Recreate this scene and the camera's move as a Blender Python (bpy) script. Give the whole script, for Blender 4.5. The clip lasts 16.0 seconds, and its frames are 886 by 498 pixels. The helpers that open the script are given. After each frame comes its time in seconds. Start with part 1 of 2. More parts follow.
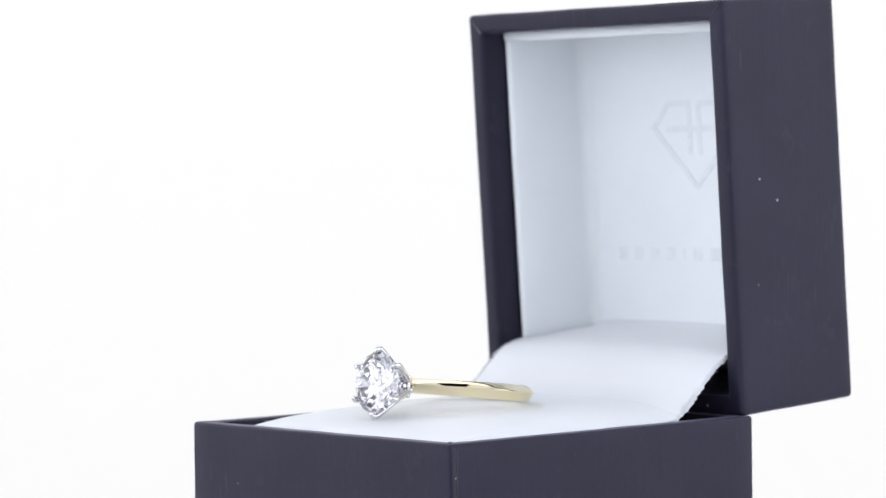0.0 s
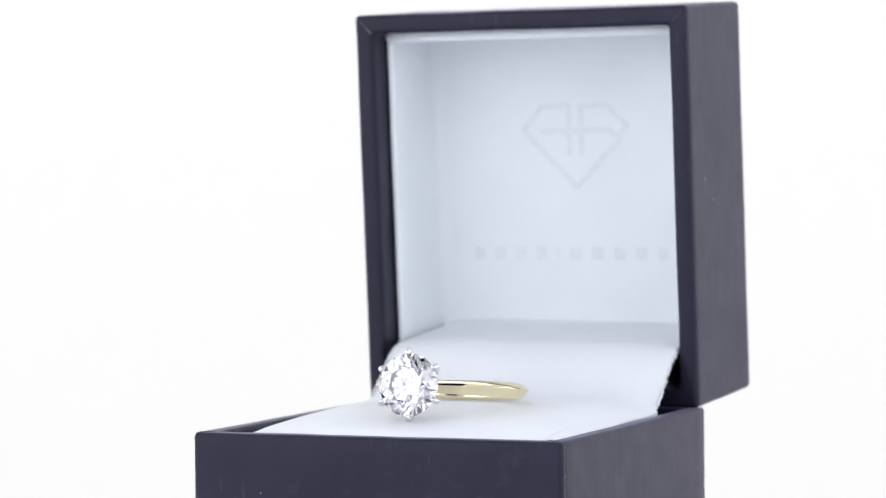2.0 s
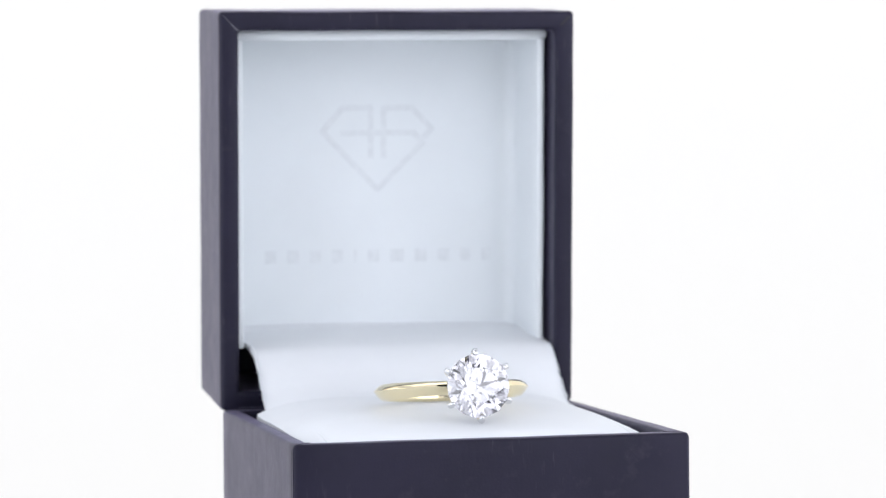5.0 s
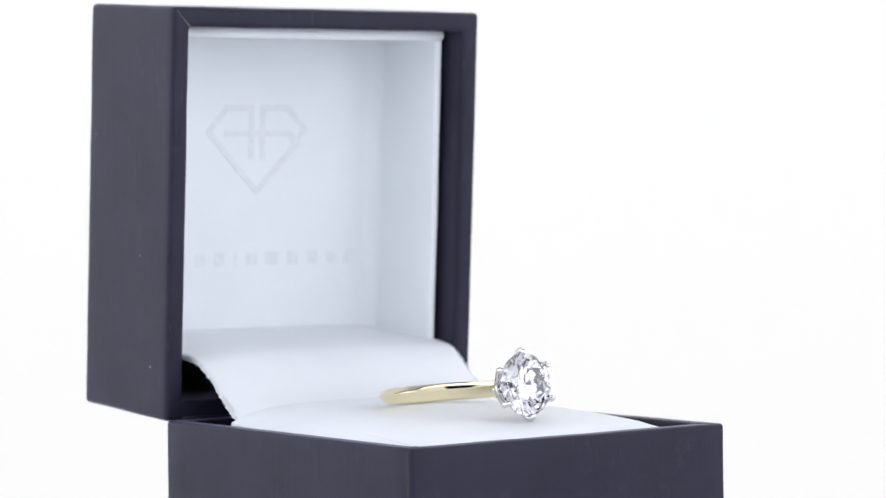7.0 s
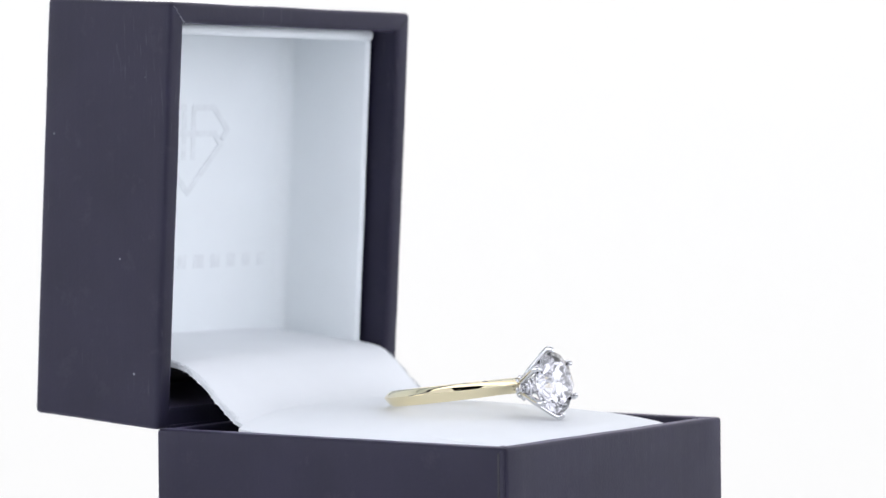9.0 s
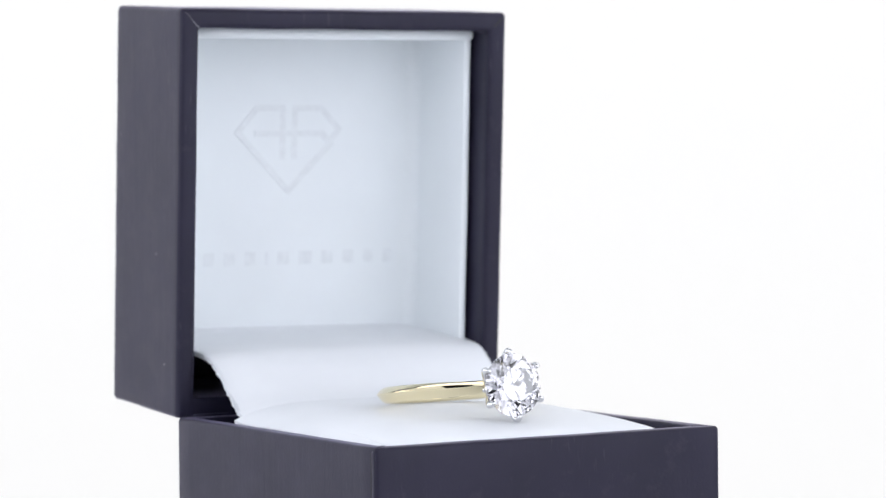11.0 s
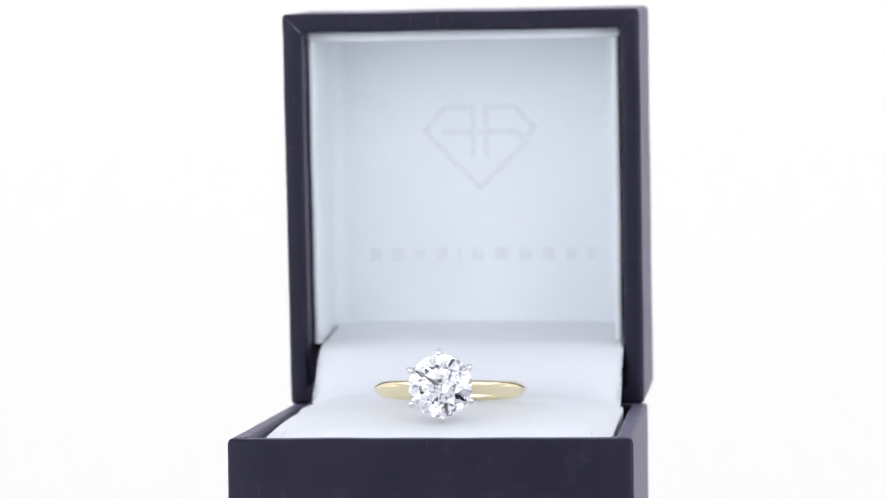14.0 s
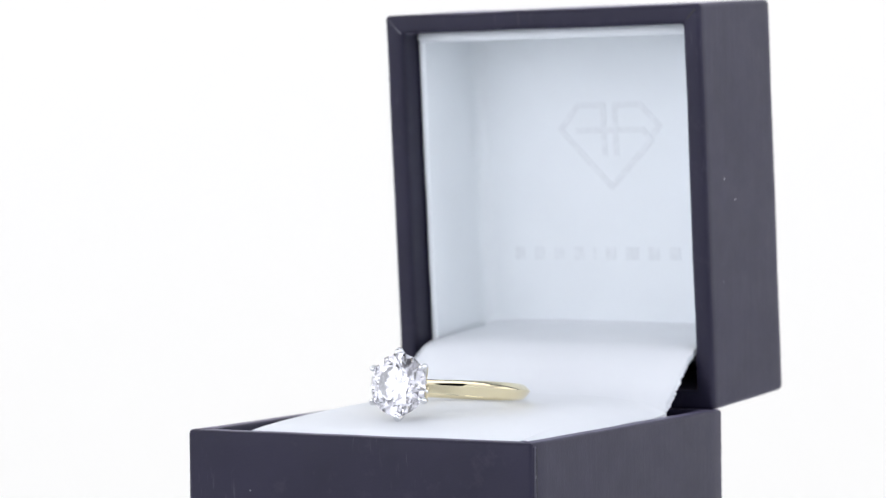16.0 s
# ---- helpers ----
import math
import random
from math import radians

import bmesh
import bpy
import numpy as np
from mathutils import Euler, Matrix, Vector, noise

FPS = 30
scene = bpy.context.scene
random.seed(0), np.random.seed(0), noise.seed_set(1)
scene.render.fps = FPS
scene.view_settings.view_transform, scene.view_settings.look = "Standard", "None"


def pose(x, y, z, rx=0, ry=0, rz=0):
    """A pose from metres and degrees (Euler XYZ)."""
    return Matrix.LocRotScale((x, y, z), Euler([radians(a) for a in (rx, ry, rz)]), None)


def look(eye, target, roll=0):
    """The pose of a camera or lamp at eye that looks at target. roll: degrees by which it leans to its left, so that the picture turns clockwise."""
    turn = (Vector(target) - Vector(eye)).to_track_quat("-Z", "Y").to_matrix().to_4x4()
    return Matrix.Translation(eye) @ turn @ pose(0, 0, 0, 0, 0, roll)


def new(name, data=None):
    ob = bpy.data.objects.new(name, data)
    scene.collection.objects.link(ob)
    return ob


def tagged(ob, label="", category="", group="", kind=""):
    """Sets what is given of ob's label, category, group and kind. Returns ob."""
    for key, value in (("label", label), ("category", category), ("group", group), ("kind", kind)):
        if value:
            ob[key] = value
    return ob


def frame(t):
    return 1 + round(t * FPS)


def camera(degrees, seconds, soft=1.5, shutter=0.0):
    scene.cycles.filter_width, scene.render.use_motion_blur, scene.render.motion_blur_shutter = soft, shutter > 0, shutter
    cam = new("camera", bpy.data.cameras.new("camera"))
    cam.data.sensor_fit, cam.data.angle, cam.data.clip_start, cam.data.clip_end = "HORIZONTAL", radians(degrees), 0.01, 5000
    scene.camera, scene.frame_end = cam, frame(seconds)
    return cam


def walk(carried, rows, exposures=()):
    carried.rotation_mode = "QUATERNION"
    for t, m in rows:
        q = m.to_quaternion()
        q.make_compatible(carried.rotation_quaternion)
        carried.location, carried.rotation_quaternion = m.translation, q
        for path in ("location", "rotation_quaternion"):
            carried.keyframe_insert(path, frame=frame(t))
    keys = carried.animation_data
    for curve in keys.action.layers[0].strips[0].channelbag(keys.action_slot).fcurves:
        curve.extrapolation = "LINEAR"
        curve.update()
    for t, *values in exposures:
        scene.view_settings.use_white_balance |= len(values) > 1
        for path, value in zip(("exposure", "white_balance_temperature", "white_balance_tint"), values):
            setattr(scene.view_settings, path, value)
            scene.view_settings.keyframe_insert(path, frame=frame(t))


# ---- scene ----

# ---- camera and turn of the table ----
# The camera stands still on a tripod; the box and its ring turn on a small turntable, there and back.
RIM = 0.0340          # height of the box base's rim above the turntable
EYE = (-0.00434, -0.42613, RIM + 0.0364)
cam = camera(16.21, 16.0, 1.2)
cam.data.dof.use_dof = True
cam.data.dof.focus_distance = 0.405
cam.data.dof.aperture_fstop = 38.0
VIEW = look(EYE, (EYE[0], EYE[1] + 1.0, EYE[2] - math.tan(0.02963)), -0.611)
walk(cam, [(0, VIEW), (16, VIEW)])

# ---- world and light ----
world = bpy.data.worlds.new("studio_dark")
scene.world = world
world.use_nodes = True
world.node_tree.nodes["Background"].inputs[0].default_value = (0.5, 0.52, 0.55, 1)
world.node_tree.nodes["Background"].inputs[1].default_value = 0.05
COOL = (0.885, 0.91, 1.02)


def softbox(name, eye, target, sx, sy, radiance, colour=COOL):
    lamp = bpy.data.lights.new(name, "AREA")
    lamp.shape, lamp.size, lamp.size_y = "RECTANGLE", sx, sy
    lamp.energy = radiance * math.pi * sx * sy
    lamp.color = colour
    ob = new(name, lamp)
    ob.matrix_world = look(eye, target)
    return ob


softbox("softbox_top", (0, 0.21, 0.46), (0, 0.04, 0), 0.56, 0.26, 0.85)
softbox("softbox_side", (-0.45, 0.0, 0.20), (0, 0, 0.10), 0.66, 0.46, 0.85)
softbox("softbox_side", (0.45, 0.0, 0.20), (0, 0, 0.10), 0.66, 0.46, 0.85)
softbox("softbox_front", (-0.255, -0.265, 0.07), (0, 0, 0.065), 0.27, 0.36, 1.43)
softbox("softbox_front", (0.255, -0.265, 0.07), (0, 0, 0.065), 0.27, 0.36, 1.43)
# unseen fill lamp, added to brighten the lid lining and hinge flap
softbox("added_fill_over_camera", (0, -0.33, 0.27), (0, 0.02, 0.08), 0.56, 0.20, 0.8)
scene.view_settings.exposure = 0.0


# ---- materials ----
def material(name):
    m = bpy.data.materials.new(name)
    m.use_nodes = True
    nt = m.node_tree
    return m, nt, nt.nodes["Principled BSDF"]


def add(nt, kind, **inputs):
    n = nt.nodes.new(kind)
    for key, value in inputs.items():
        n.inputs[key.replace("_", " ")].default_value = value
    return n


def coords(nt):
    return nt.nodes.new("ShaderNodeTexCoord").outputs["Object"]


def ramp(nt, fac, stops):
    r = nt.nodes.new("ShaderNodeValToRGB")
    el = r.color_ramp.elements
    while len(el) < len(stops):
        el.new(0.5)
    for e, (p, c) in zip(el, stops):
        e.position, e.color = p, (*c, 1) if len(c) == 3 else c
    nt.links.new(fac, r.inputs[0])
    return r.outputs[0]


def mixed(nt, fac, a, b):
    x = nt.nodes.new("ShaderNodeMix")
    x.data_type = "RGBA"
    nt.links.new(fac, x.inputs[0])
    for sock, v in ((x.inputs[6], a), (x.inputs[7], b)):
        if isinstance(v, tuple):
            sock.default_value = (*v, 1)
        else:
            nt.links.new(v, sock)
    return x.outputs[2]


def bump(nt, height, strength, distance):
    b = nt.nodes.new("ShaderNodeBump")
    b.inputs["Strength"].default_value, b.inputs["Distance"].default_value = strength, distance
    nt.links.new(height, b.inputs["Height"])
    return b.outputs[0]


def navy_paper():
    m, nt, p = material("navy_leatherette_paper")
    co = coords(nt)
    cloud = add(nt, "ShaderNodeTexNoise", Scale=70.0, Detail=5.0, Roughness=0.6)
    grain = add(nt, "ShaderNodeTexNoise", Scale=2600.0, Detail=3.0)
    rub = add(nt, "ShaderNodeTexNoise", Scale=240.0, Detail=6.0, Roughness=0.7)
    speck = add(nt, "ShaderNodeTexVoronoi", Scale=210.0)
    for n in (cloud, grain, rub, speck):
        nt.links.new(co, n.inputs["Vector"])
    # fine upright brush lines in the coating
    stretch = nt.nodes.new("ShaderNodeMapping")
    stretch.inputs["Scale"].default_value = (900.0, 900.0, 60.0)
    nt.links.new(co, stretch.inputs["Vector"])
    lines = add(nt, "ShaderNodeTexNoise", Scale=1.0, Detail=4.0)
    nt.links.new(stretch.outputs[0], lines.inputs["Vector"])
    relief = nt.nodes.new("ShaderNodeMath")
    nt.links.new(grain.outputs[0], relief.inputs[0])
    nt.links.new(lines.outputs[0], relief.inputs[1])
    base = ramp(nt, cloud.outputs[0], [(0.3, (0.0082, 0.0075, 0.0185)), (0.7, (0.0130, 0.0116, 0.0265))])
    worn = ramp(nt, rub.outputs[0], [(0.58, (0, 0, 0)), (0.80, (0.22, 0.22, 0.22))])
    base = mixed(nt, worn, base, (0.08, 0.077, 0.095))
    dust = ramp(nt, speck.outputs["Distance"], [(0.028, (0.8, 0.8, 0.8)), (0.05, (0, 0, 0))])
    sparse = ramp(nt, cloud.outputs[0], [(0.50, (0, 0, 0)), (0.56, (1, 1, 1))])
    mul = nt.nodes.new("ShaderNodeMath")
    mul.operation = "MULTIPLY"
    nt.links.new(dust, mul.inputs[0])
    nt.links.new(sparse, mul.inputs[1])
    base = mixed(nt, mul.outputs[0], base, (0.45, 0.45, 0.48))
    long = nt.nodes.new("ShaderNodeMapping")
    long.inputs["Scale"].default_value = (2300.0, 2300.0, 240.0)
    nt.links.new(co, long.inputs["Vector"])
    scuff = add(nt, "ShaderNodeTexNoise", Scale=1.0, Detail=2.0)
    nt.links.new(long.outputs[0], scuff.inputs["Vector"])
    patch = add(nt, "ShaderNodeTexNoise", Scale=55.0, Detail=2.0)
    nt.links.new(co, patch.inputs["Vector"])
    where = nt.nodes.new("ShaderNodeMath")
    where.operation = "MULTIPLY"
    nt.links.new(ramp(nt, scuff.outputs[0], [(0.60, (0, 0, 0)), (0.74, (0.22, 0.22, 0.22))]), where.inputs[0])
    nt.links.new(ramp(nt, patch.outputs[0], [(0.58, (0, 0, 0)), (0.70, (1, 1, 1))]), where.inputs[1])
    base = mixed(nt, where.outputs[0], base, (0.16, 0.155, 0.18))
    nt.links.new(base, p.inputs["Base Color"])
    rough = ramp(nt, rub.outputs[0], [(0.3, (0.38, 0.38, 0.38)), (0.75, (0.50, 0.50, 0.50))])
    nt.links.new(rough, p.inputs["Roughness"])
    nt.links.new(bump(nt, relief.outputs[0], 0.3, 0.00006), p.inputs["Normal"])
    p.inputs["Specular IOR Level"].default_value = 0.28
    p.inputs["Specular Tint"].default_value = (0.92, 0.895, 1.0, 1)
    p.inputs["Sheen Weight"].default_value = 0.24
    p.inputs["Sheen Roughness"].default_value = 0.35
    p.inputs["Sheen Tint"].default_value = (0.66, 0.60, 0.92, 1)
    return m


def black_board():
    m, nt, p = material("dark_inner_board")
    n = add(nt, "ShaderNodeTexNoise", Scale=500.0, Detail=4.0)
    nt.links.new(coords(nt), n.inputs["Vector"])
    nt.links.new(ramp(nt, n.outputs[0], [(0.3, (0.018, 0.018, 0.022)), (0.7, (0.032, 0.031, 0.038))]), p.inputs["Base Color"])
    p.inputs["Roughness"].default_value = 0.8
    return m


def white_lining(name, tint, rough=0.55):
    m, nt, p = material(name)
    co = coords(nt)
    cloud = add(nt, "ShaderNodeTexNoise", Scale=90.0, Detail=4.0)
    grain = add(nt, "ShaderNodeTexNoise", Scale=1900.0, Detail=4.0, Roughness=0.65)
    for n in (cloud, grain):
        nt.links.new(co, n.inputs["Vector"])
    lo = tuple(c * 0.965 for c in tint)
    nt.links.new(ramp(nt, cloud.outputs[0], [(0.3, lo), (0.7, tint)]), p.inputs["Base Color"])
    p.inputs["Roughness"].default_value = rough
    p.inputs["Specular IOR Level"].default_value = 0.3
    nt.links.new(bump(nt, grain.outputs[0], 0.25, 0.00005), p.inputs["Normal"])
    return m


def polished(name, colour, rough):
    m, nt, p = material(name)
    n = add(nt, "ShaderNodeTexNoise", Scale=700.0, Detail=3.0)
    nt.links.new(coords(nt), n.inputs["Vector"])
    nt.links.new(ramp(nt, n.outputs[0], [(0.3, (rough * 0.7,) * 3), (0.7, (rough * 1.4,) * 3)]), p.inputs["Roughness"])
    p.inputs["Base Color"].default_value = (*colour, 1)
    p.inputs["Metallic"].default_value = 1.0
    return m


def diamond_glass():
    m, nt, p = material("cut_diamond")
    p.inputs["Base Color"].default_value = (0.90, 0.885, 0.935, 1)
    p.inputs["Roughness"].default_value = 0.0
    p.inputs["IOR"].default_value = 2.42
    p.inputs["Transmission Weight"].default_value = 1.0
    return m


def plain(name, colour, rough, scale=30.0, spread=0.06):
    m, nt, p = material(name)
    n = add(nt, "ShaderNodeTexNoise", Scale=scale, Detail=4.0)
    nt.links.new(coords(nt), n.inputs["Vector"])
    lo = tuple(c * (1 - spread) for c in colour)
    nt.links.new(ramp(nt, n.outputs[0], [(0.3, lo), (0.7, colour)]), p.inputs["Base Color"])
    p.inputs["Roughness"].default_value = rough
    return m


def glowing_backdrop():
    m, nt, p = material("white_backdrop_own_glow")
    # Emission stands in for strong light falling on a plain white background.
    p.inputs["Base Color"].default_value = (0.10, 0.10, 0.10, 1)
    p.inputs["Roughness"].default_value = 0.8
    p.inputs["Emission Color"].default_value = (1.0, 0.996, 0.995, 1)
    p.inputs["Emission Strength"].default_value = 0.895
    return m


NAVY, BOARD = navy_paper(), black_board()
PAD = white_lining("white_cushion_leatherette", (0.815, 0.835, 0.855))
LINER = white_lining("white_lining_paper", (0.83, 0.866, 0.882), 0.5)
GOLD = polished("polished_yellow_gold", (0.92, 0.82, 0.56), 0.06)
SILVER = polished("polished_white_gold", (0.72, 0.72, 0.73), 0.07)
FOIL = plain("pale_grey_print", (0.787, 0.82, 0.838), 0.32, 900.0, 0.08)
FAINT = plain("fine_grey_print", (0.80, 0.834, 0.852), 0.35, 900.0, 0.08)
RAW = plain("raw_paper_fibre", (0.20, 0.20, 0.23), 0.9, 3000.0, 0.3)
STONE = diamond_glass()
ACRYLIC = plain("white_acrylic", (0.82, 0.83, 0.84), 0.35)
FABRIC = plain("white_tent_fabric", (0.88, 0.885, 0.89), 0.9)
WALL = plain("grey_studio_wall", (0.10, 0.10, 0.105), 0.9, 4.0, 0.2)
GLOW = glowing_backdrop()


# ---- mesh helpers ----
def mesh_of(name, bm, *mats):
    bm.normal_update()
    me = bpy.data.meshes.new(name)
    bm.to_mesh(me)
    bm.free()
    for m in mats:
        me.materials.append(m)
    return me


def part(name, bm, mat, parent, label=""):
    ob = new(name, mesh_of(name, bm, *(mat if isinstance(mat, tuple) else (mat,))))
    ob.parent = parent
    if label:
        tagged(ob, label)
    return ob


def smooth(bm, angle=35):
    for f in bm.faces:
        f.smooth = True
    for e in bm.edges:
        if len(e.link_faces) == 2 and e.calc_face_angle(0) > radians(angle):
            e.smooth = False
    return bm


def slab(x0, x1, y0, y1, z0, z1, bevel=0.0, segments=2):
    bm = bmesh.new()
    m = Matrix.Translation(((x0 + x1) / 2, (y0 + y1) / 2, (z0 + z1) / 2)) @ Matrix.Diagonal((x1 - x0, y1 - y0, z1 - z0, 1))
    bmesh.ops.create_cube(bm, size=1, matrix=m)
    if bevel:
        bmesh.ops.bevel(bm, geom=bm.edges[:], offset=bevel, segments=segments, affect="EDGES", profile=0.5)
        smooth(bm)
    return bm


def shell(x0, x1, y0, y1, z0, z1, open_to, wall, depth, bevel, wave=0.00007):
    """A five-sided board box, open to -y or +z; the paper wrap softens its edges and leaves them slightly wavy."""
    bm = slab(x0, x1, y0, y1, z0, z1)
    way = Vector((0, -1, 0)) if open_to == "-y" else Vector((0, 0, 1))
    bm.normal_update()
    top = max(bm.faces, key=lambda f: f.normal.dot(way))
    bmesh.ops.inset_region(bm, faces=[top], thickness=wall, use_even_offset=True)
    made = bmesh.ops.extrude_discrete_faces(bm, faces=[top])["faces"][0]
    bmesh.ops.translate(bm, verts=made.verts[:], vec=-way * depth)
    bmesh.ops.subdivide_edges(bm, edges=[e for e in bm.edges if e.calc_length() > 0.006], cuts=13, use_grid_fill=True)
    for v in bm.verts:
        v.co += noise.noise_vector(v.co * 130) * wave
    bm.normal_update()
    sharp = [e for e in bm.edges if len(e.link_faces) == 2 and e.calc_face_angle(0) > radians(35)]
    bmesh.ops.bevel(bm, geom=sharp, offset=bevel, segments=4, affect="EDGES", profile=0.5)
    return smooth(bm, 40)


def strip_surface(profile, xs, thick, sink):
    """A sheet that follows profile (pairs of y and z) and runs across xs, with a thickness. sink(x, i) lowers it."""
    bm = bmesh.new()
    top = [[bm.verts.new((x, y, z - sink(x, i))) for x in xs] for i, (y, z) in enumerate(profile)]
    low = [[bm.verts.new((v.co.x, v.co.y, v.co.z - thick)) for v in row] for row in top]
    n, k = len(profile), len(xs)
    for i in range(n - 1):
        for j in range(k - 1):
            bm.faces.new((top[i][j], top[i][j + 1], top[i + 1][j + 1], top[i + 1][j]))
            bm.faces.new((low[i][j], low[i + 1][j], low[i + 1][j + 1], low[i][j + 1]))
        bm.faces.new((top[i][0], top[i + 1][0], low[i + 1][0], low[i][0]))
        bm.faces.new((top[i][-1], low[i][-1], low[i + 1][-1], top[i + 1][-1]))
    for j in range(k - 1):
        bm.faces.new((top[0][j], low[0][j], low[0][j + 1], top[0][j + 1]))
        bm.faces.new((top[-1][j], top[-1][j + 1], low[-1][j + 1], low[-1][j]))
    bmesh.ops.recalc_face_normals(bm, faces=bm.faces[:])
    return smooth(bm, 50)


def tube(points, radii, sides=10):
    """A round bar along points with a radius at each, closed by domed ends."""
    bm = bmesh.new()
    pts = [Vector(p) for p in points]
    rings = []
    for i, p in enumerate(pts):
        d = (pts[min(i + 1, len(pts) - 1)] - pts[max(i - 1, 0)]).normalized()
        a = d.orthogonal().normalized() if not rings else (axis - d * axis.dot(d)).normalized()
        axis = a
        b = d.cross(a)
        rings.append([bm.verts.new(p + (a * math.cos(t) + b * math.sin(t)) * radii[i]) for t in
                      (math.tau * s / sides for s in range(sides))])
    for r0, r1 in zip(rings, rings[1:]):
        for s in range(sides):
            bm.faces.new((r0[s], r0[(s + 1) % sides], r1[(s + 1) % sides], r1[s]))
    for r, p, sign in ((rings[0], pts[0] - (pts[1] - pts[0]).normalized() * radii[0] * 0.6, -1),
                       (rings[-1], pts[-1] + (pts[-1] - pts[-2]).normalized() * radii[-1] * 0.6, 1)):
        tip = bm.verts.new(p)
        for s in range(sides):
            bm.faces.new((r[s], r[(s + 1) % sides], tip))
    bmesh.ops.recalc_face_normals(bm, faces=bm.faces[:])
    return smooth(bm, 60)


def lathe(profile, steps, radius_of=lambda a: 1.0, height_of=lambda a: 1.0):
    """Turns a closed profile (pairs of radius and height) round z."""
    bm = bmesh.new()
    rings = []
    for s in range(steps):
        a = math.tau * s / steps
        rings.append([bm.verts.new((r * radius_of(a) * math.cos(a), r * radius_of(a) * math.sin(a), h * height_of(a)))
                      for r, h in profile])
    k = len(profile)
    for s in range(steps):
        r0, r1 = rings[s], rings[(s + 1) % steps]
        for j in range(k):
            bm.faces.new((r0[j], r1[j], r1[(j + 1) % k], r0[(j + 1) % k]))
    bmesh.ops.recalc_face_normals(bm, faces=bm.faces[:])
    return bm


def spline(knots, x):
    """A smooth curve through knots."""
    ks = sorted(knots)
    if x <= ks[0][0]:
        return ks[0][1]
    for i in range(len(ks) - 1):
        (x0, y0), (x1, y1) = ks[i], ks[i + 1]
        if x <= x1:
            m0 = (y1 - ks[i - 1][1]) / (x1 - ks[i - 1][0]) if i else (y1 - y0) / (x1 - x0)
            m1 = (ks[i + 2][1] - y0) / (ks[i + 2][0] - x0) if i + 2 < len(ks) else (y1 - y0) / (x1 - x0)
            t, h = (x - x0) / (x1 - x0), x1 - x0
            return ((2 * t**3 - 3 * t**2 + 1) * y0 + (t**3 - 2 * t**2 + t) * h * m0
                    + (3 * t**2 - 2 * t**3) * y1 + (t**3 - t**2) * h * m1)
    return ks[-1][1]


# ---- studio: table, tent, walls ----
def structure(name, bm, mat, label):
    return tagged(part(name, bm, mat, None, label), category=name.split("_")[0], kind="structure")


structure("table_top", slab(-0.45, 0.45, -0.30, 0.20, -0.045, -0.015, 0.003), ACRYLIC, "white acrylic photo table top")
# The backdrop is no lamp; its brightness comes from added emission.
structure("backdrop", slab(-0.50, 0.50, 0.42, 0.43, -0.30, 0.56), GLOW, "plain white backdrop, its overexposed white put in as glow")
structure("wall_left", slab(-0.51, -0.50, -0.37, 0.42, -0.30, 0.56), FABRIC, "white fabric side of a light tent")
structure("wall_right", slab(0.50, 0.51, -0.37, 0.42, -0.30, 0.56), FABRIC, "white fabric side of a light tent")
# Unseen tent top; the gap is added so the gold band mirrors something dark.
for x0, x1, y0, y1 in ((-0.50, -0.12, -0.37, 0.42), (0.12, 0.50, -0.37, 0.42), (-0.12, 0.12, -0.37, -0.24), (-0.12, 0.12, 0.07, 0.42)):
    structure("ceiling", slab(x0, x1, y0, y1, 0.56, 0.57), FABRIC, "white fabric top of an unseen light tent, gap added for a dark reflection")
structure("wall_tent_front_left", slab(-0.50, -0.072, -0.37, -0.36, -0.30, 0.56), FABRIC, "white fabric front of a light tent")
structure("wall_tent_front_right", slab(0.072, 0.50, -0.37, -0.36, -0.30, 0.56), FABRIC, "white fabric front of a light tent")
structure("wall_tent_front_top", slab(-0.072, 0.072, -0.37, -0.36, 0.143, 0.56), FABRIC, "white fabric front of a light tent")
structure("wall_tent_front_low", slab(-0.072, 0.072, -0.37, -0.36, -0.30, -0.002), FABRIC, "white fabric front of a light tent")
structure("floor", slab(-1.6, 1.6, -1.8, 1.2, -0.80, -0.75), WALL, "dark grey studio floor")
structure("wall_front", slab(-1.6, 1.6, -1.8, -1.75, -0.75, 1.6), WALL, "plain dark grey studio wall")
structure("wall_back", slab(-1.6, 1.6, 1.15, 1.2, -0.75, 1.6), WALL, "plain dark grey studio wall")
structure("wall_west", slab(-1.6, -1.55, -1.75, 1.15, -0.75, 1.6), WALL, "plain dark grey studio wall")
structure("wall_east", slab(1.55, 1.6, -1.75, 1.15, -0.75, 1.6), WALL, "plain dark grey studio wall")
structure("roof", slab(-1.6, 1.6, -1.8, 1.2, 1.6, 1.65), WALL, "plain dark grey studio ceiling")


def turntable():
    top = tagged(new("turntable"), "round white motorised turntable under the ring box", "turntable")
    bm = lathe([(0.0005, -0.004), (0.074, -0.004), (0.075, -0.003), (0.075, -0.001), (0.074, 0.0), (0.0005, 0.0)], 72)
    part("disc", smooth(bm), ACRYLIC, top)
    bm = lathe([(0.0005, -0.0148), (0.055, -0.0148), (0.055, -0.0042), (0.0005, -0.0042)], 48)
    part("drive_base", smooth(bm), ACRYLIC, top)
    return top


# ---- the ring box ----
# Box space: x across, y from the hinge (0) to the front (minus), z above the rim; then set on the turntable's axis.
AXIS = Vector((0.00389, -0.03193, -RIM))
SEAT = Matrix.Translation(-AXIS)
DEPTH = 0.05765
LEAN = 0.06377


def lay(bm, m):
    bmesh.ops.transform(bm, matrix=m, verts=bm.verts[:])
    return bm


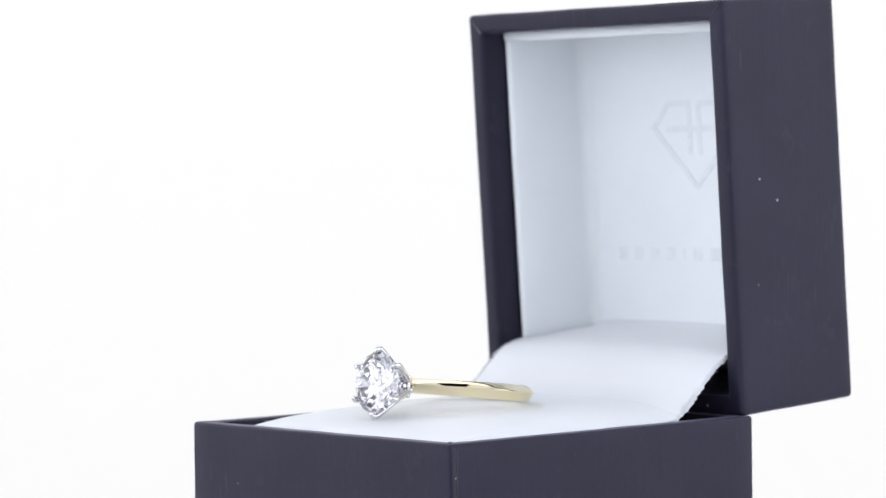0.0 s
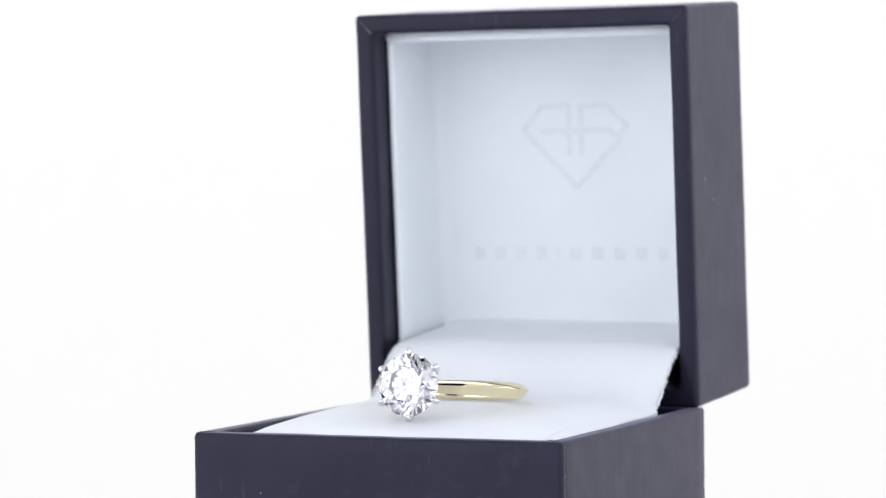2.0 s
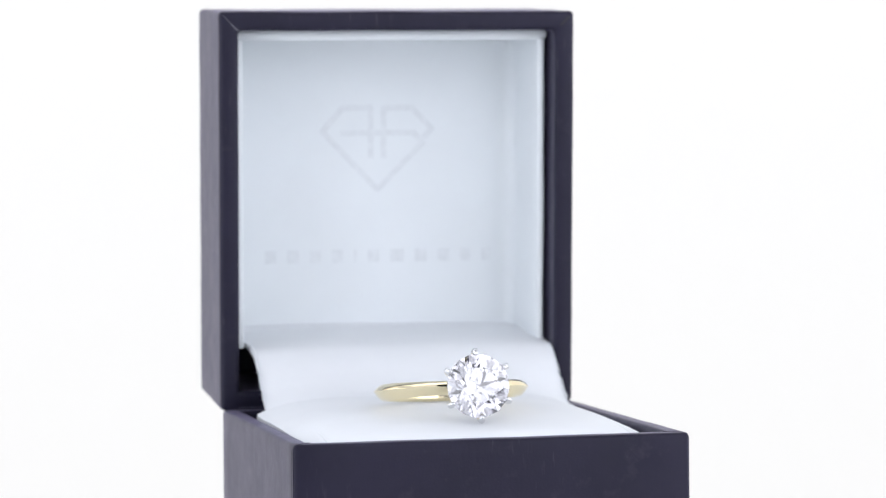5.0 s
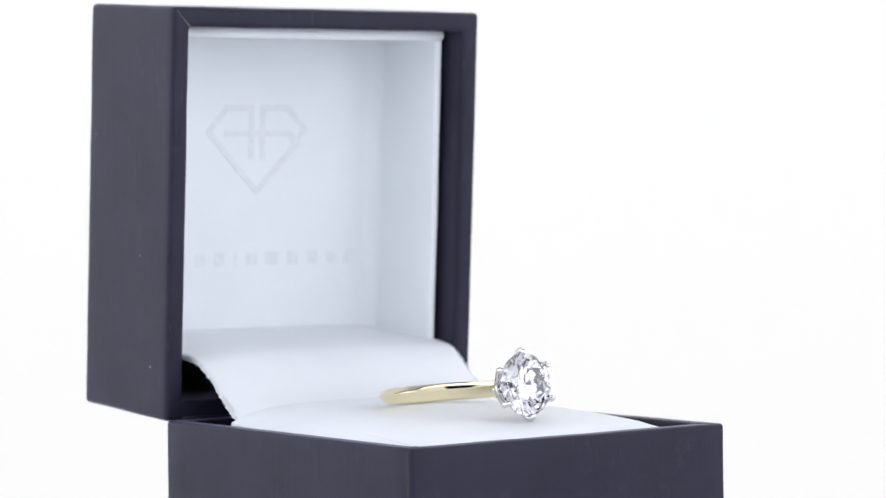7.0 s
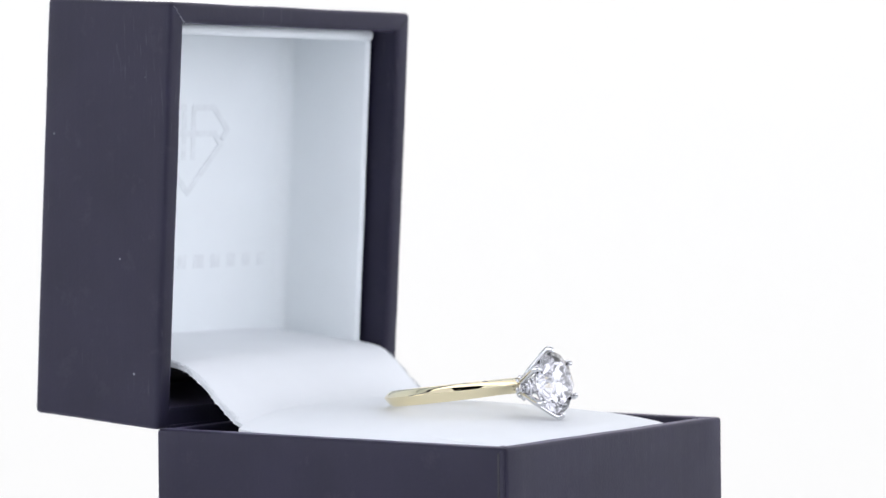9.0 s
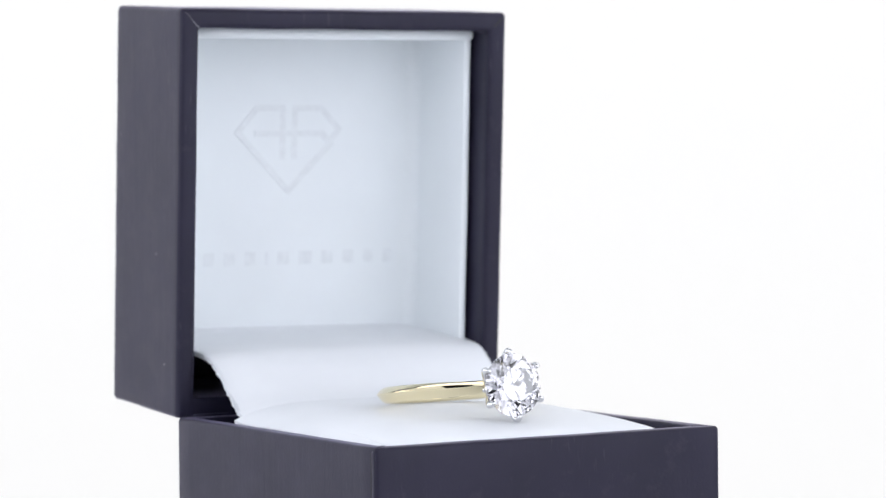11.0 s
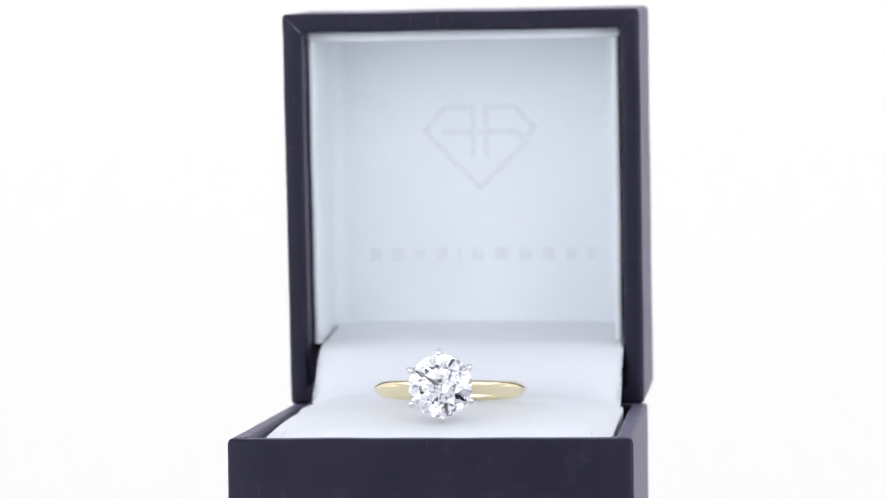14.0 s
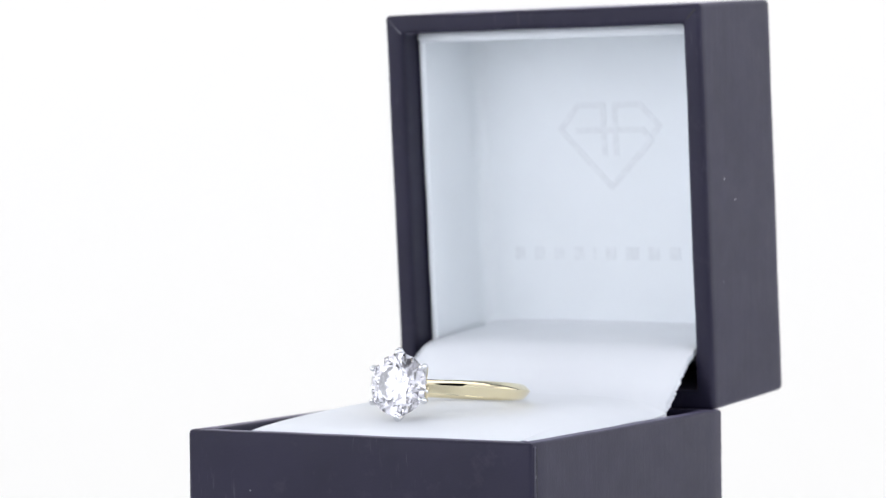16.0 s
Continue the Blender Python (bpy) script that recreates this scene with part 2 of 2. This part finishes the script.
PAD_LINE = [(-0.0553, -0.0012), (-0.0535, 0.0001), (-0.050, 0.0008), (-0.045, 0.0013), (-0.035, 0.0018),
            (-0.024, 0.0021), (-0.016, 0.0021), (-0.012, 0.00245)]
FLAP_LINE = [(-0.0122, 0.0024), (-0.0105, 0.0030), (-0.0088, 0.0039), (-0.0070, 0.0052), (-0.0044, 0.0072), (-0.0012, 0.0088),
             (0.0020, 0.0094), (0.007, 0.0099), (0.013, 0.0105), (0.0165, 0.0108), (0.0185, 0.0115)]


def ring_box():
    box = tagged(new("ring_box"), "open dark navy ring box with white lining", "box")
    base = part("base", lay(shell(-0.0263, 0.0263, -DEPTH, -0.0002, -RIM, 0, "+z", 0.0024, 0.012, 0.0005), SEAT), NAVY, box,
                "dark navy paper-wrapped lower half")
    tilt = SEAT @ Matrix.Translation((-0.0002, -0.0006, 0)) @ pose(0, 0, 0, math.degrees(LEAN), math.degrees(-0.00257), 0)
    # the lid hangs a little askew on its paper hinge
    tilt = tilt @ Matrix.Translation((0, 0.011, 0)) @ pose(0, 0, 0, 0, 0, -1.45) @ Matrix.Translation((0, -0.011, 0))
    lid = part("lid", lay(shell(-0.02608, 0.02635, -0.00057, 0.02249, -0.0001, 0.0577, "-y", 0.0028, 0.0212, 0.0007), tilt), NAVY, box,
               "dark navy paper-wrapped lid standing open")
    part("hinge_spine", lay(slab(-0.0240, 0.0240, -0.0009, 0.0001, -RIM, 0.0004, 0.0003), SEAT), NAVY, base)
    # folded paper at the mitred corners
    for sx in (-1, 1):
        fold = slab(-0.0014, 0.0008, -0.0003, 0.0003, -0.0003, 0.00008, 0.00006)
        part("corner_fold", lay(fold, SEAT @ Matrix.Translation((sx * 0.0246, -DEPTH + 0.0016, 0)) @ pose(0, 0, 0, 0, 0, -sx * 45)), NAVY, base)
    # worn mitres of the lid: raw paper fibres in one, an open dark crease in the other
    rnd = random.Random(9)
    bm = bmesh.new()
    for k in range(16):
        u = k / 15
        m = Matrix.Translation((-0.0255 + 0.0021 * u + rnd.uniform(-1, 1) * 0.00012, -0.00062, 0.0572 - 0.0021 * u + rnd.uniform(-1, 1) * 0.00012))
        big = 0.00004 + 0.00013 * u * rnd.random()
        bmesh.ops.create_icosphere(bm, subdivisions=1, radius=1.0, matrix=tilt @ m @ pose(0, 0, 0, 0, 45 + rnd.uniform(-30, 30), 0)
                                   @ Matrix.Diagonal((big * 1.8, 0.00009, big, 1)))
    part("torn_fibres", bm, RAW, lid, "pale raw paper showing at a worn mitre")
    crease = slab(-0.0010, 0.0009, -0.00004, 0.0002, -0.00016, 0.00016, 0.00003)
    part("open_crease", lay(crease, tilt @ Matrix.Translation((0.0250, -0.00057, 0.0563)) @ pose(0, 0, 0, 0, -45, 0)), BOARD, lid)
    # upright seams where the paper overlaps beside the front corners
    for sx in (-1, 1):
        seam = slab(-0.00006, 0.00006, -0.00014, 0.00014, -RIM + 0.001, -0.0007)
        part("wrap_seam", lay(seam, SEAT @ Matrix.Translation((sx * 0.02632, -DEPTH + 0.0012, 0))), BOARD, base)
        lap = slab(-0.00006, 0.00006, -0.00035, 0.00035, -RIM + 0.001, -0.0005, 0.00004)
        part("wrap_lap", lay(lap, SEAT @ Matrix.Translation((sx * 0.0263, -DEPTH + 0.0007, 0))), NAVY, base)
    # cushion with rounded sides
    ys = [-0.0553 + 0.0433 * i / 36 for i in range(37)]
    xs = sorted([-0.0232 + 0.0464 * j / 48 for j in range(49)] + [s * x for s in (-1, 1) for x in (0.02015, 0.0203, 0.0204, 0.0205, 0.02065)])
    prof = [(y, spline(PAD_LINE, y)) for y in ys]
    part("cushion", lay(strip_surface(prof, xs, 0.006, lambda x, i: 0.0022 * abs(x / 0.0232) ** 5
                        + 0.00022 * max(0.0, 1 - abs(abs(x) - 0.0204) / 0.0003) * min(1.0, max(0.0, (14 - i) / 8))), SEAT), PAD, base, "padded white cushion")
    # the white flap that bridges the hinge, with frayed cut sides
    fy = [-0.0122 + 0.0307 * i / 120 for i in range(121)]
    prof = [(y, spline(FLAP_LINE, y)) for y in fy]
    fx = [-0.0217 + 0.0443 * j / 40 for j in range(41)]
    bm = strip_surface(prof, fx, 0.0007, lambda x, i: 0.0022 * abs(x / 0.0232) ** 5 * max(0.0, 1 - i / 40) + (0.0006 * abs(x / 0.0225) ** 4 if x < 0 else 0.0002 * abs(x / 0.0225) ** 4))
    rnd = random.Random(4)
    for v in bm.verts:
        if abs(v.co.x - 0.00045) > 0.0219 and v.co.y < 0.004:
            v.co.x += rnd.uniform(-0.0002, 0.0002)
    for _ in range(900):
        y, side = rnd.uniform(-0.0108, 0.0035), rnd.choice((-1, 1))
        root = Vector((-0.0216 if side < 0 else 0.0225, y, spline(FLAP_LINE, y) - rnd.uniform(0.0002, 0.0009) - 0.0009 * max(0.0, -y - 0.004) / 0.007))
        tip = root + Vector((side * rnd.uniform(0.0001, 0.0005), rnd.uniform(-0.0002, 0.0003), -rnd.uniform(0.0001, 0.0006)))
        ends = [bm.verts.new(root + Vector(d) * 0.00006) for d in ((0, 1, 0), (0, -0.6, 0.8), (0, -0.6, -0.8))]
        point = bm.verts.new(tip)
        for i in range(3):
            bm.faces.new((ends[i], ends[(i + 1) % 3], point))
    part("hinge_flap", lay(bm, SEAT), PAD, base, "white leatherette flap with frayed cut edges")
    # lining of the lid: one bent sheet round back and sides, and a strip along the top
    back = part("lining", lay(bent_lining(-0.02315, 0.02305, 0.0038, 0.0193, 0.0085, 0.0535, 0.0011, 0.0022), tilt), LINER, lid,
                "white lining sheet bent round back and sides")
    part("top_strip", lay(slab(-0.0233, 0.0234, 0.0036, 0.0193, 0.0534, 0.0550, 0.0007, 4), tilt), LINER, lid)
    emblem(back, tilt)
    return box


def bent_lining(x0, x1, front, back, z0, z1, thick, bend):
    """A sheet bent like a U: two sides with rolled front edges, soft corners and a flat back whose face lies at back."""
    half = []
    r = thick / 2
    for k in range(7):
        a = math.pi * k / 6
        half.append((r - r * math.cos(a), front + r - r * math.sin(a)))
    inner = [(thick, front + 0.004), (thick, back - bend - 0.004)]
    inner += [(thick + bend - bend * math.cos(a), back - bend + bend * math.sin(a)) for a in (math.pi / 2 * k / 10 for k in range(11))]
    line = half + inner
    left = [(x0 + px, py) for px, py in line]
    right = [(x1 - px, py) for px, py in reversed(line)]
    outer = [(x1, back + 0.0008), (x0, back + 0.0008)]
    loop = left + right + outer
    bm = bmesh.new()
    heights = [z0, z0 + 0.0002] + [z0 + (z1 - z0) * k / 12 for k in range(1, 12)] + [z1 - 0.0002, z1]
    rows = [[bm.verts.new((px, py, z)) for px, py in loop] for z in heights]
    n = len(loop)
    for lo, hi in zip(rows, rows[1:]):
        for k in range(n):
            bm.faces.new((lo[k], lo[(k + 1) % n], hi[(k + 1) % n], hi[k]))
    bm.faces.new(rows[0])
    bm.faces.new(rows[-1])
    for v in bm.verts:
        if v.co.y < back - 0.001:
            v.co.x += 0.00008 * noise.noise(v.co * 90)
    bmesh.ops.recalc_face_normals(bm, faces=bm.faces[:])
    return smooth(bm, 40)


def stroke(points, width, y):
    """A flat line of print through points in x and z, on the plane y."""
    bm = bmesh.new()
    for k, ((x0, z0), (x1, z1)) in enumerate(zip(points, points[1:])):
        height = 0.00006 + 0.000012 * k
        d = Vector((x1 - x0, 0, z1 - z0))
        n = Vector((-d.z, 0, d.x)).normalized() * width / 2
        e = d.normalized() * width * 0.3
        a, b = Vector((x0, y, z0)) - e, Vector((x1, y, z1)) + e
        lo = [bm.verts.new(p) for p in (a - n, b - n, b + n, a + n)]
        hi = [bm.verts.new(v.co - Vector((0, height, 0))) for v in lo]
        bm.faces.new(hi)
        for i in range(4):
            bm.faces.new((lo[i], lo[(i + 1) % 4], hi[(i + 1) % 4], hi[i]))
    bmesh.ops.recalc_face_normals(bm, faces=bm.faces[:])
    return bm


def emblem(back, tilt):
    y, cx = 0.0193, 0.0006
    mm = lambda pts: [(cx + px / 1000, (pz - 1.2) / 1000) for px, pz in pts]
    left = [(-1.0, 36.6), (-1.0, 44.0), (-5.3, 44.0), (-8.4, 40.4), (0, 31.6), (7.0, 38.6), (5.6, 40.2), (-5.4, 40.2)]
    right = [(1.0, 36.6), (1.0, 44.0), (5.3, 44.0), (8.4, 40.8), (7.4, 39.6)]
    part("emblem", lay(stroke(mm(left), 0.0009, y), tilt), FOIL, back, "outlined gem emblem in pale grey print")
    part("emblem", lay(stroke(mm(right), 0.0009, y), tilt), FOIL, back, "outlined gem emblem in pale grey print")
    # a row of plain bars where the maker's line of print stands
    widths = [1.8, 1.8, 1.8, 1.7, 0.5, 1.8, 2.2, 1.9, 1.9, 1.7, 1.5]
    gap = (35.0 - sum(widths)) / 10
    x = -16.7
    for w in widths:
        bar = slab(x / 1000, (x + w) / 1000, y - 0.00006, y, 0.0193, 0.0213)
        part("print_bar", lay(bar, tilt), FAINT, back)
        x += w + gap


# ---- the ring ----
def brilliant(r):
    """A round brilliant: table towards +z, girdle at z = 0."""
    pts = []
    crown, pav, tab = math.tan(radians(34.5)), math.tan(radians(40.8)), 0.56
    up, c = 0.015, math.cos(radians(22.5))
    for k in range(8):
        a, b = radians(45 * k), radians(45 * k + 22.5)
        at = lambda rad, ang, z: pts.append((rad * math.cos(ang), rad * math.sin(ang), z))
        at(tab, a, up + (1 - tab) * crown)
        at(0.765, b, up + (1 - 0.765 * c) * crown)
        for s in (up, -up):
            at(1, a, s)
            at(1, b, s)
        at(0.24, b, -up - (1 - 0.24 * c) * pav)
    pts.append((0, 0, -up - pav * 0.995))
    bm = bmesh.new()
    vs = [bm.verts.new(Vector(p) * r) for p in pts]
    bmesh.ops.convex_hull(bm, input=vs)
    bmesh.ops.dissolve_limit(bm, angle_limit=radians(0.4), verts=bm.verts[:], edges=bm.edges[:])
    bmesh.ops.recalc_face_normals(bm, faces=bm.faces[:])
    return bm


def solitaire():
    ring = tagged(new("engagement_ring"), "yellow gold solitaire ring with round brilliant stone lying on white cushion", "ring")
    centre = SEAT @ Matrix.Translation((0.00034, -0.0320, 0.00440)) @ pose(0, 0, 0, -6.7, 0, 0)
    prof = [(8.75, -0.85), (9.0, -1.12), (9.4, -1.22), (9.75, -1.02), (10.20, -0.50), (10.53, 0.08), (10.61, 0.20), (10.55, 0.33), (10.18, 0.78), (9.75, 1.14), (9.5, 1.21), (9.0, 1.12), (8.75, 0.85), (8.65, 0.0)]
    slim = lambda a: 0.90 - 0.14 * max(0.0, math.cos(a + math.pi / 2)) ** 3
    bm = lathe([(r / 1000, h / 1000) for r, h in prof], 160, lambda a: 1.0, slim)
    part("band", lay(smooth(bm, 25), centre), GOLD, ring, "polished yellow gold knife-edge band")
    # head: local z points out of the stone's table
    head = SEAT @ Matrix.Translation((0.0005, -0.0471, 0.00608)) @ pose(0, 0, 0, 90 - 9, 0, 0) @ pose(0, 0, 0, 0, 0, 3)
    ring_line = [(1.34 + 0.26 * math.cos(a), -4.62 + 0.26 * math.sin(a)) for a in (math.tau * k / 10 for k in range(10))]
    basket = part("basket", lay(smooth(lathe([(r / 1000, h / 1000) for r, h in ring_line], 40), 60), head),
                  SILVER, ring, "polished white gold six-prong head")
    for k in range(6):
        a = radians(90 + 60 * k)
        line = [(1.2, -4.75), (2.0, -3.8), (3.1, -2.3), (4.05, -1.0), (4.50, -0.25), (4.58, 0.10), (4.44, 0.44), (4.10, 0.66)]
        radii = [0.40, 0.42, 0.42, 0.44, 0.47, 0.44, 0.38, 0.26]
        pts = [(r / 1000 * math.cos(a), r / 1000 * math.sin(a), z / 1000) for r, z in line]
        part("prong", lay(tube(pts, [r / 1000 for r in radii], 12), head), SILVER, basket)
    for k in range(9):
        a = radians(20 + 40 * k)
        bm = bmesh.new()
        bmesh.ops.create_icosphere(bm, subdivisions=2, radius=0.00036, matrix=Matrix.Translation((0.00142 * math.cos(a), 0.00142 * math.sin(a), -0.00512)))
        part("bead", lay(smooth(bm, 60), head), SILVER, basket)
    part("peg", lay(tube([(0, 0, -0.0058), (0, 0, -0.0050), (0, 0, -0.0040)], [0.0011, 0.0012, 0.0009], 16), head), SILVER, basket)
    part("gemstone", lay(brilliant(0.00425), head @ pose(0, 0, 0, 0, 0, 11)), STONE, ring, "clear round brilliant-cut gemstone")
    return ring


# ---- what turns ----
TABLE, BOX, RING = turntable(), ring_box(), solitaire()


def motions():
    there = [(t, 12.0846 * t - 47.365) for t in (0, 2, 4, 5.2, 6.2, 7.3, 8.2)]
    turn = [(8.5, 55.1), (8.72, 56.9), (8.94, 55.1)]
    back = [(t, 163.297 - 12.071 * t) for t in (9.25, 10.3, 11.5, 13, 14.5, 16)]
    for thing in (TABLE, BOX, RING):
        walk(thing, [(t, pose(0, 0, 0, 0, 0, a)) for t, a in there + turn + back])


motions()
